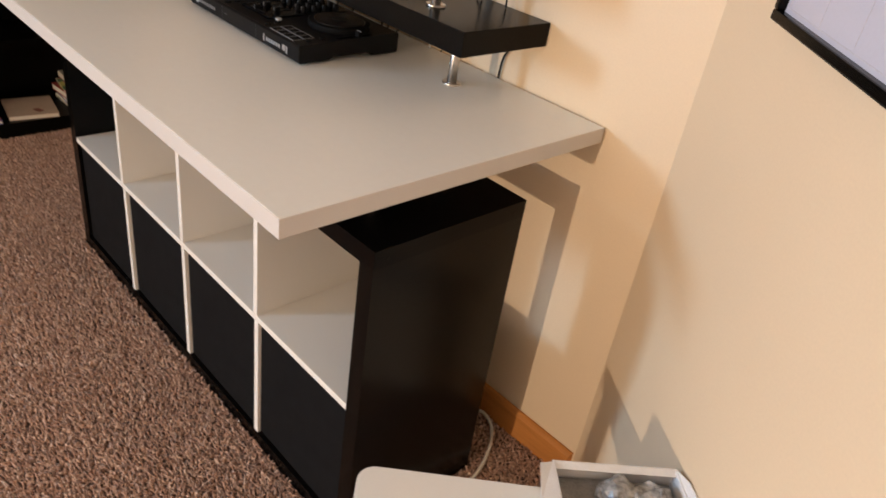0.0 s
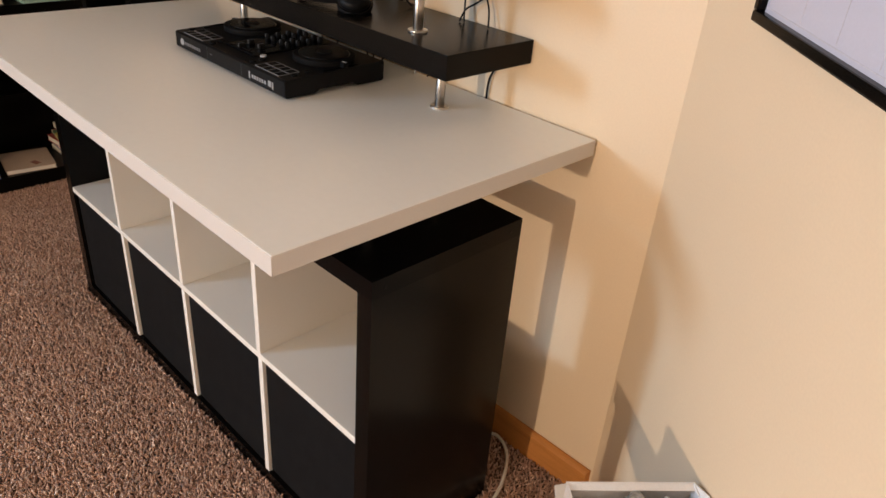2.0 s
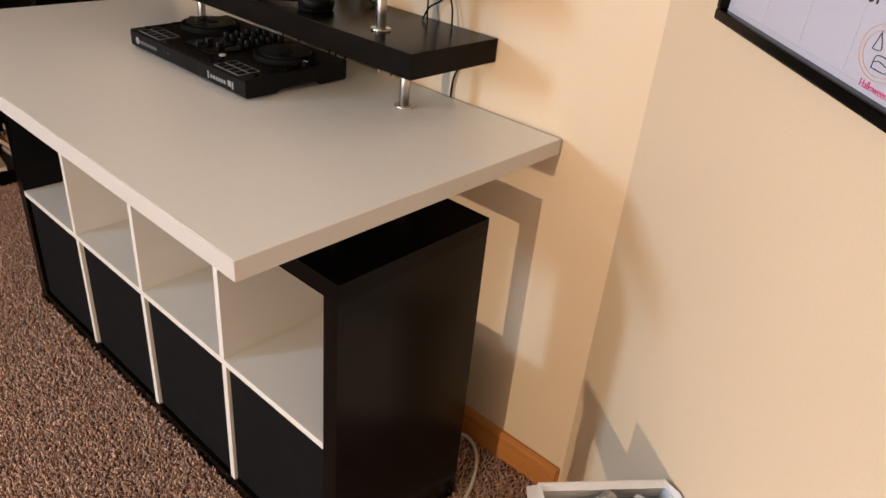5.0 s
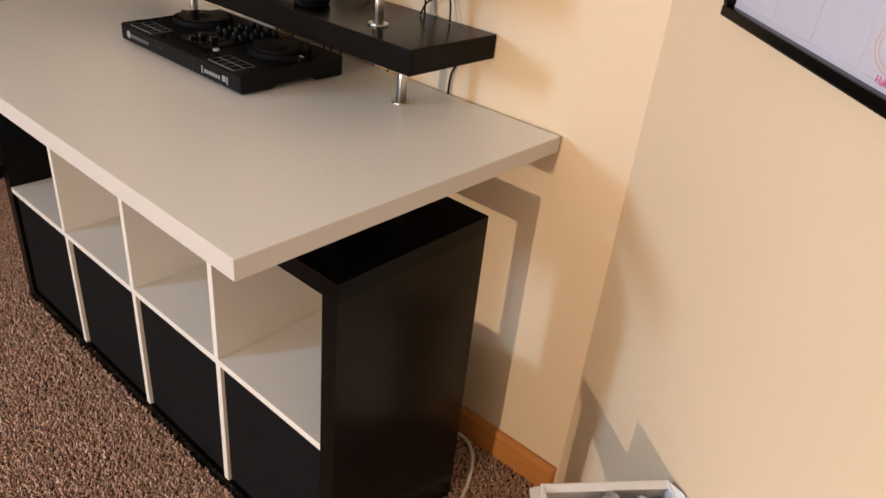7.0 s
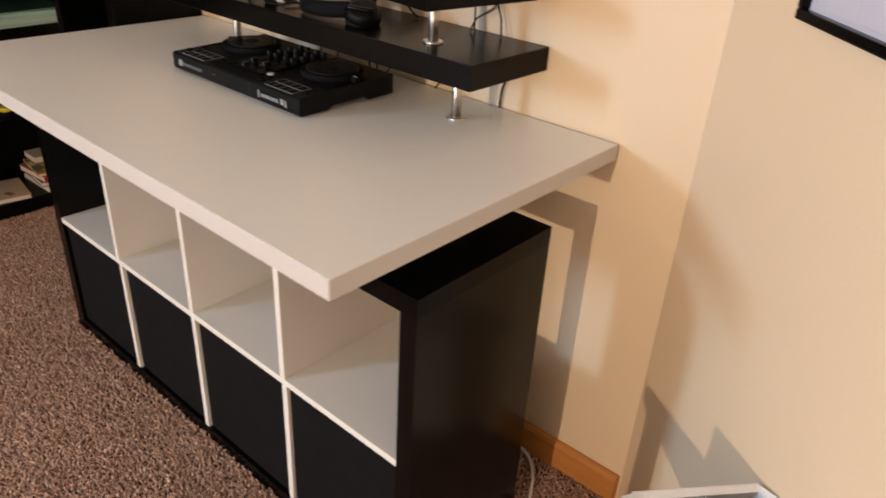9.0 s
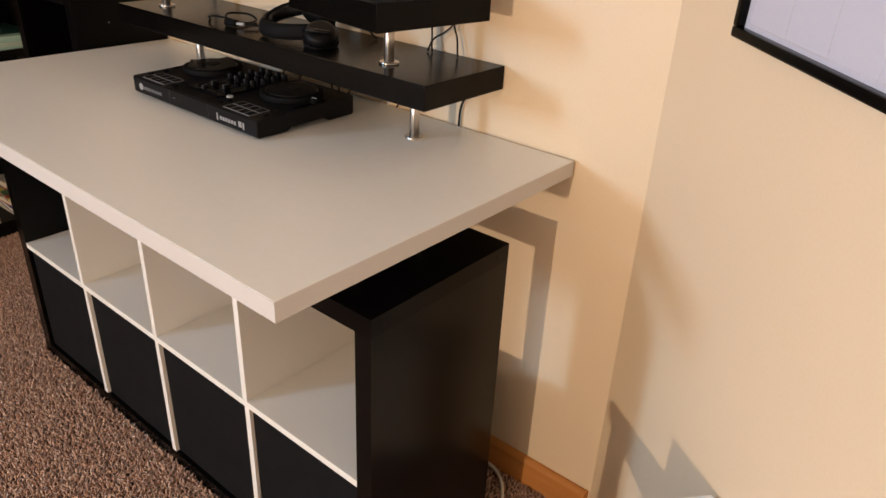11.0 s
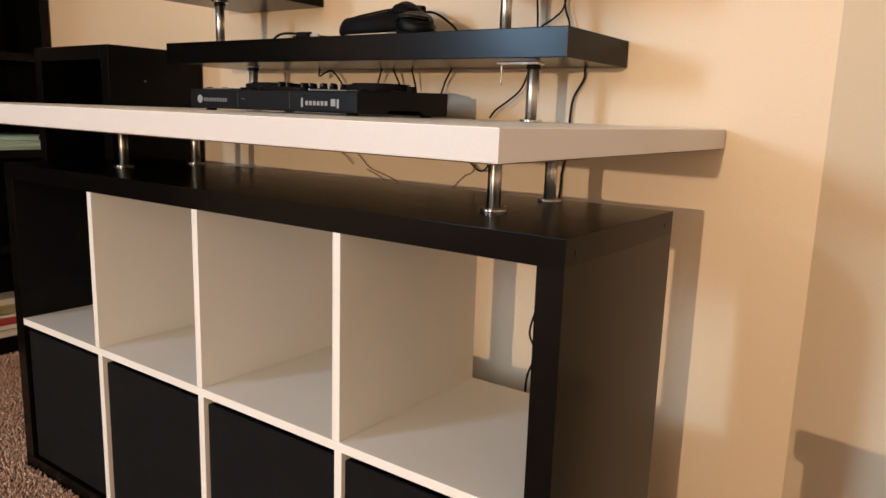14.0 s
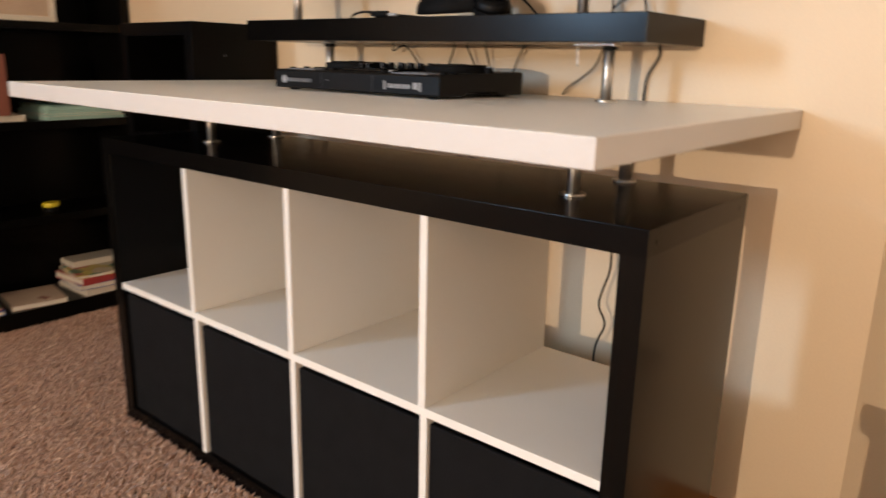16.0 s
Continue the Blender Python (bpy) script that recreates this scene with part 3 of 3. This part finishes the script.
BW, BH, FW, FD = 0.90, 0.62, 0.015, 0.020
part("board", block((FW - 0.004, -0.008, FW - 0.004), (BW - FW + 0.004, -0.002, BH - FW + 0.004)), BOARD, wb)
part("frame_bar", block((0, -FD, 0), (BW, -0.001, FW), 0.003), BLACK, wb, "black frame")
part("frame_bar", block((0, -FD, BH - FW), (BW, -0.001, BH), 0.003), BLACK, wb, "black frame")
part("frame_bar", block((0, -FD, FW), (FW, -0.001, BH - FW), 0.003), BLACK, wb, "black frame")
part("frame_bar", block((BW - FW, -FD, FW), (BW, -0.001, BH - FW), 0.003), BLACK, wb, "black frame")
part("inner_line", block((FW + 0.004, -0.0086, FW + 0.006), (BW - FW, -0.0080, FW + 0.0072)), FAINT, wb)
for k in range(-3, 6):
    part("grid_line", block((0.3176 + k * 0.097, -0.0085, FW + 0.010), (0.3184 + k * 0.097, -0.0080, BH - FW - 0.05)), FAINT, wb)
for k in range(1, 6):
    part("grid_line", block((FW + 0.01, -0.0085, FW + k * 0.096 - 0.0004), (BW - FW - 0.01, -0.0080, FW + k * 0.096 + 0.0004)), FAINT, wb)


def on_board(u, z, tilt=0):
    return Matrix.Translation((u, -0.0088, z)) @ Matrix.Rotation(radians(90), 4, "X") @ Matrix.Rotation(radians(tilt), 4, "Z")


lettering("Halloween", 0.0112, PINK, wb, on_board(0.376, 0.0235, 0), bold=-0.0002)
lettering("31", 0.020, INK, wb, on_board(0.328, 0.099, 0))
part("drawn_loop", tube([(0.369 + 0.038 * math.cos(a), -0.0085, 0.056 + 0.026 * math.sin(a)) for a in [2 * math.pi * k / 14 for k in range(15)]], 0.0005, 6, 3), ORANGE, wb)
part("drawn_loop", tube([(0.369 + 0.031 * math.cos(a), -0.0085, 0.055 + 0.021 * math.sin(a)) for a in [2 * math.pi * k / 14 for k in range(15)]], 0.0005, 6, 3), ORANGE, wb)
part("drawn_triangle", tube([(0.3510, -0.0085, 0.0560), (0.3570, -0.0085, 0.0720), (0.3574, -0.0085, 0.0717), (0.3650, -0.0085, 0.0580), (0.3510, -0.0085, 0.0560)], 0.00045, 6, 4), INK, wb)
part("drawn_box", tube([(0.3600, -0.0085, 0.0400), (0.3620, -0.0085, 0.0520), (0.3810, -0.0085, 0.0520), (0.3840, -0.0085, 0.0410), (0.3600, -0.0085, 0.0400)], 0.0005, 6, 4), INK, wb)
part("drawn_stroke", tube([(0.3610, -0.0085, 0.0460), (0.3690, -0.0085, 0.0480), (0.3820, -0.0085, 0.0460)], 0.00045, 6, 4), INK, wb)

# ---- white side table with an open carton ----
TU, TZ = 45.0, 0.508
st = thing("side_table", (0.156, -0.129, 0), "low white side table with rounded corners against the slanting wall", "table", turn=TU)
bm = bmesh.new()
vs = []
for cx, cy, a0 in ((0.03, -0.03, 90), (0.03, -0.52, 180), (0.47, -0.52, 270), (0.47, -0.03, 0)):
    for k in range(7):
        a = radians(a0 + k * 15)
        vs.append((cx + 0.03 * math.cos(a), cy + 0.03 * math.sin(a)))
lower = [bm.verts.new((x, y, TZ - 0.045)) for x, y in vs]
upper = [bm.verts.new((x, y, TZ)) for x, y in vs]
bm.faces.new(upper)
bm.faces.new(lower[::-1])
for k in range(len(vs)):
    bm.faces.new((lower[k], lower[(k + 1) % len(vs)], upper[(k + 1) % len(vs)], upper[k]))
bmesh.ops.recalc_face_normals(bm, faces=bm.faces)
bmesh.ops.bevel(bm, geom=[e for e in bm.edges if len(e.link_faces) == 2 and any(len(f.verts) > 4 for f in e.link_faces)], offset=0.004, segments=2, affect="EDGES")
part("tabletop", bm, WHITE, st)
for x in (0.045, 0.455):
    for y in (-0.045, -0.505):
        part("leg", block((x - 0.022, y - 0.022, 0.0), (x + 0.022, y + 0.022, TZ - 0.045), 0.002), WHITE, st)

cb = thing("open_carton", (0.379, 0.071, TZ), "open white carton with crumpled plastic wrap inside on the side table", "box", turn=49)
cw, cd, ch = 0.205, 0.26, 0.080
part("base", block((0, -cd, 0.0), (cw, 0, 0.003)), CARTON, cb)
part("wall_panel", block((0, -0.004, 0.003), (cw, 0, ch), 0.0008), CARTON, cb)
part("wall_panel", block((0, -cd, 0.003), (cw, -cd + 0.004, ch), 0.0008), CARTON, cb)
part("wall_panel", block((0, -cd + 0.004, 0.003), (0.004, -0.004, ch), 0.0008), CARTON, cb)
part("wall_panel", block((cw - 0.004, -cd + 0.004, 0.003), (cw, -0.004, ch), 0.0008), CARTON, cb)


def flap(points, label=""):
    """A thin folded flap from four corners."""
    b = bmesh.new()
    f = b.faces.new([b.verts.new(p) for p in points])
    got = bmesh.ops.extrude_face_region(b, geom=[f])
    b.normal_update()
    for v in [g for g in got["geom"] if isinstance(g, bmesh.types.BMVert)]:
        v.co -= f.normal * 0.002
    bmesh.ops.recalc_face_normals(b, faces=b.faces)
    return part("flap", b, CARTON, cb, label)


flap([(0.0, -0.002, ch), (cw, -0.002, ch), (cw - 0.004, -0.014, ch - 0.004), (0.004, -0.014, ch - 0.004)])
flap([(0.0, -0.004, ch), (0.0, -0.10, ch), (-0.030, -0.085, ch - 0.002), (-0.020, -0.010, ch + 0.003)])
flap([(cw, -0.004, ch), (cw, -0.12, ch), (cw + 0.004, -0.10, ch + 0.020), (cw + 0.004, -0.04, ch + 0.014)])
part("inner_tray", block((0.008, -cd + 0.008, 0.003), (cw - 0.008, -0.008, 0.052), 0.003), GREY, cb, "grey card tray")
part("tray_bar", block((0.012, -0.075, 0.052), (cw - 0.012, -0.060, 0.064), 0.002), CARTON, cb, "white card bar")
rnd = random.Random(5)
for cx, cy, r in ((0.10, -0.038, 0.028), (0.155, -0.045, 0.030), (0.05, -0.10, 0.03), (0.12, -0.12, 0.035)):
    b = bmesh.new()
    bmesh.ops.create_icosphere(b, subdivisions=3, radius=r, matrix=Matrix.Translation((cx, cy, 0.060)) @ Matrix.Diagonal((1.1, 0.9, 0.7, 1)))
    for v in b.verts:
        v.co += 0.010 * noise.noise_vector(v.co * 60 + Vector((r * 100, 0, 0)))
    part("plastic_wrap", b, PLASTIC, cb, "crumpled clear grey plastic wrap")

# ---- tall black cabinet beside the unit ----
# Panels take the darkened foil, so the dimness is in the colour.
cab = thing("tall_cube_cabinet", (-1.697, 0.435, 0), "black brown open cube cabinet standing beside the desk", "cabinet")
part("side_panel", block((0.162, -0.155, 0), (0.200, 0.135, 1.080), 0.001), DIMBLACK, cab)
part("side_panel", block((-0.200, -0.155, 0), (-0.162, 0.135, 1.080), 0.001), DIMBLACK, cab)
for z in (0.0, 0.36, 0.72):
    part("shelf", block((-0.162, -0.152, z + 0.002), (0.162, 0.135, z + 0.03), 0.001), DIMBLACK, cab)
part("top_panel", block((-0.162, -0.155, 1.042), (0.162, 0.135, 1.080), 0.001), DIMBLACK, cab)
part("back_panel", block((-0.162, 0.128, 0.03), (0.162, 0.134, 1.042)), DIMBLACK, cab)
part("screw_cover", disc((0.200, -0.05, 0.99), 0.003, 0.0012, seg=12, turn=Matrix.Rotation(radians(90), 4, "Y")), DIMPRINT, cab)

# ---- black bookcase along the left wall ----
bx, OUT = -2.385, 0.015
# Same darkened foil here, shading the bookcase by colour.
bc = thing("bookcase", (bx, 0, 0), "tall black brown bookcase with open shelves against the wall", "bookcase")
Y0, Y1 = -1.25, 0.568
for y in (Y0, -0.62, -0.22, Y1 - 0.03):
    part("upright", block((-0.285, y, 0), (0, y + 0.03, 2.02), 0.001), DIMBLACK, bc)
edges = [(Y0 + 0.03, -0.62), (-0.59, -0.22), (-0.19, Y1 - 0.03)]
for a, b in edges:
    part("plinth", block((-0.28, a, 0.0), (-0.012, b, 0.045), 0.001), DIMBLACK, bc)
    for z in (0.045, 0.385, 0.725, 1.065, 1.40, 1.72, 1.99):
        part("shelf", block((-0.282, a, z), (-0.003, b, z + 0.028), 0.001), DIMBLACK, bc)
    part("back_panel", block((-0.290, a, 0.045), (-0.284, b, 2.0)), DIMBLACK, bc)


def book(name, lo, hi, cover, label, category="book", pages=PAPER, turn=0.0):
    """A flat book: two covers, a spine and a page block, lying on its side."""
    c = [(a + b) / 2 for a, b in zip(lo, hi)]
    t = thing(name, (c[0] + OUT, c[1], lo[2]), label, category, turn)
    w, d, h = (hi[0] - lo[0]) / 2, (hi[1] - lo[1]) / 2, hi[2] - lo[2]
    part("cover", block((-w, -d, h - 0.0015), (w, d, h), 0.0004), cover, t)
    part("cover", block((-w, -d, 0), (w, d, 0.0015), 0.0004), cover, t)
    part("spine", block((-w, -d, 0.0015), (-w + 0.002, d, h - 0.0015)), cover, t)
    part("page_block", block((-w + 0.002, -d + 0.003, 0.0015), (w - 0.003, d - 0.003, h - 0.0015)), pages, t)
    return t


zs = 0.073
book("magazine", (-2.63, 0.300, zs), (-2.415, 0.530, zs + 0.022), PAPER, "thick magazine with pale cover in a bookcase stack", turn=3)
book("book", (-2.63, 0.297, zs + 0.022), (-2.42, 0.525, zs + 0.042), BLUE, "blue covered paperback in a bookcase stack", turn=-4)
book("book", (-2.635, 0.292, zs + 0.042), (-2.425, 0.52, zs + 0.068), RED, "red covered book in a bookcase stack", turn=185)
book("magazine", (-2.63, 0.298, zs + 0.068), (-2.42, 0.526, zs + 0.080), COVER, "colourful yellow and green magazine on a stack", turn=-6)
book("booklet", (-2.67, 0.330, zs + 0.080), (-2.56, 0.53, zs + 0.104), PAPER, "pale thick booklet on top of a book stack")
book("paper_pad", (-2.62, 0.060, zs), (-2.415, 0.250, zs + 0.018), TAN, "tan paper pad lying on the bottom shelf", "paper pad", turn=-8)
solo("paper_scrap", block((-0.02, -0.012, 0), (0.02, 0.012, 0.001)), BROWN, (-2.445, 0.17, zs + 0.0185), "small brown scrap lying on a paper pad", "paper", turn=20)
book("blue_notebook", (-2.60, -0.115, zs), (-2.410, 0.020, zs + 0.016), BLUE, "blue notebook under magazines on the bottom shelf", "notebook")
book("magazine", (-2.61, -0.120, zs + 0.016), (-2.42, 0.012, zs + 0.023), RED, "thin red magazine lying on a blue notebook", turn=3)
book("magazine", (-2.605, -0.115, zs + 0.023), (-2.425, 0.015, zs + 0.032), COVER, "colourful magazine on top of a small stack", turn=-4)
yl = thing("yellow_tub", (-2.445, 0.235, 0.413), "small round tub with a yellow lid on a shelf", "tub")
part("tub", disc((0, 0, 0), 0.025, 0.020, 0.003, 24, top=0.027), MATTE, yl, "dark grey tub")
part("lid", disc((0, 0, 0.020), 0.029, 0.017, 0.004, 24), YELLOW, yl, "yellow lid")
zs = 0.753
for k, (h, mat, t, lab) in enumerate(((0.012, MINT, 3, "mint green card folder"), (0.010, PAPER, -2, "pale paper folder"), (0.012, MINT, 2, "mint green card folder"),
                                      (0.014, MINT, -4, "mint green card folder"), (0.006, TEAL, 4, "dark green folder"))):
    z = zs + sum((0.012, 0.010, 0.012, 0.014, 0.006)[:k])
    book("folder", (-2.66, 0.230 + 0.004 * k, z), (-2.415 - 0.004 * k, 0.525, z + h), mat, lab + " in a stack on the bookcase shelf", "folder", pages=MINT, turn=t)
book("paper_stack", (-2.62, 0.02, zs), (-2.43, 0.175, zs + 0.022), PAPER, "stack of pale papers on the bookcase shelf", "papers")
up = thing("brown_binder", (-2.505, 0.10, zs + 0.022), "reddish brown binder standing upright on the bookcase shelf", "binder")
part("cover", block((-0.11, -0.022, 0), (0.11, -0.018, 0.205), 0.001), BROWN, up)
part("cover", block((-0.11, 0.018, 0), (0.11, 0.022, 0.205), 0.001), BROWN, up)
part("spine", block((0.108, -0.018, 0), (0.112, 0.018, 0.205), 0.001), BROWN, up)
part("page_block", block((-0.10, -0.017, 0.003), (0.104, 0.017, 0.198)), PAPER, up)
fr = thing("framed_print", (-2.455, 0.16, 1.093), "small pale framed brown print standing on a bookcase shelf", "picture frame")
for lo, hi in (((-0.012, -0.17, 0), (0.006, 0.17, 0.02)), ((-0.012, -0.17, 0.23), (0.006, 0.17, 0.25)), ((-0.012, -0.17, 0.02), (0.006, -0.15, 0.23)), ((-0.012, 0.15, 0.02), (0.006, 0.17, 0.23))):
    part("frame_bar", block(lo, hi, 0.002), PAPER, fr)
part("print", block((-0.010, -0.15, 0.02), (-0.002, 0.15, 0.23)), TAN, fr)

# ---- lamps behind the camera, seen by their light and reflections ----
fl = thing("floor_lamp", (LAMP[0], LAMP[1], 0), "slim black floor lamp with a bare warm bulb", "floor lamp")
part("base", disc((0, 0, 0.0), 0.10, 0.02, 0.006, 32), RUBBER, fl)
part("pole", disc((0, 0, 0.02), 0.008, 0.96, seg=16), RUBBER, fl)
part("socket", disc((0, 0, 0.98), 0.014, 0.04, 0.003, 20), RUBBER, fl)
part("bulb_stem", disc((0, 0, 1.02), 0.006, 0.065, seg=16), SILVER, fl)
# ---- carpet pile ----


def pile(x0, x1, y0, y1, pitch, seed, size=1.0):
    rng = np.random.default_rng(seed)
    gx, gy = np.meshgrid(np.arange(x0, x1, pitch), np.arange(y0, y1, pitch))
    n = gx.size
    c = np.stack([gx.ravel(), gy.ravel()], 1) + rng.uniform(-0.6, 0.6, (n, 2)) * pitch
    h = rng.uniform(0.007, 0.016, n)
    r = rng.uniform(0.0021, 0.0037, n) * size
    lean = rng.normal(0, 0.006, (n, 2)) * size
    a = rng.uniform(0, 6.28, n)
    v = np.zeros((n, 7, 3))
    for k in range(3):
        ang = a + k * 2.094
        ring = np.stack([np.cos(ang), np.sin(ang)], 1)
        v[:, k, :2] = c + ring * r[:, None] * 0.8
        v[:, 3 + k, :2] = c + ring * r[:, None] + lean * 0.5
        v[:, 3 + k, 2] = h * 0.65
    v[:, 6, :2] = c + lean
    v[:, 6, 2] = h
    base = np.array([(0, 1, 4), (0, 4, 3), (1, 2, 5), (1, 5, 4), (2, 0, 3), (2, 3, 5), (3, 4, 6), (4, 5, 6), (5, 3, 6)])
    f = (np.arange(n)[:, None, None] * 7 + base[None]).reshape(-1, 3)
    data = bpy.data.meshes.new("carpet_pile")
    data.from_pydata(v.reshape(-1, 3), [], f)
    data.materials.append(PILE)
    data.polygons.foreach_set("use_smooth", np.ones(len(f), bool))
    ob = new("carpet_pile", data)
    return tagged(ob, "speckled brown twisted carpet pile on the floor", "carpet", kind="stuff")


pile(-2.395, 0.0, -1.30, -0.004, 0.0056, 3)
pile(-2.395, -1.492, -0.004, 0.272, 0.0056, 6)
pile(-2.395, -1.90, 0.272, 0.56, 0.0070, 7)
pile(0.004, 0.62, -0.30, 0.56, 0.0056, 4)
pile(-1.30, 0.0, 0.40, 0.56, 0.0075, 5)
pile(-2.395, 2.15, -3.6, -1.30, 0.0125, 8, 2.0)
pile(0.004, 1.55, -1.30, -0.30, 0.0110, 9, 1.75)
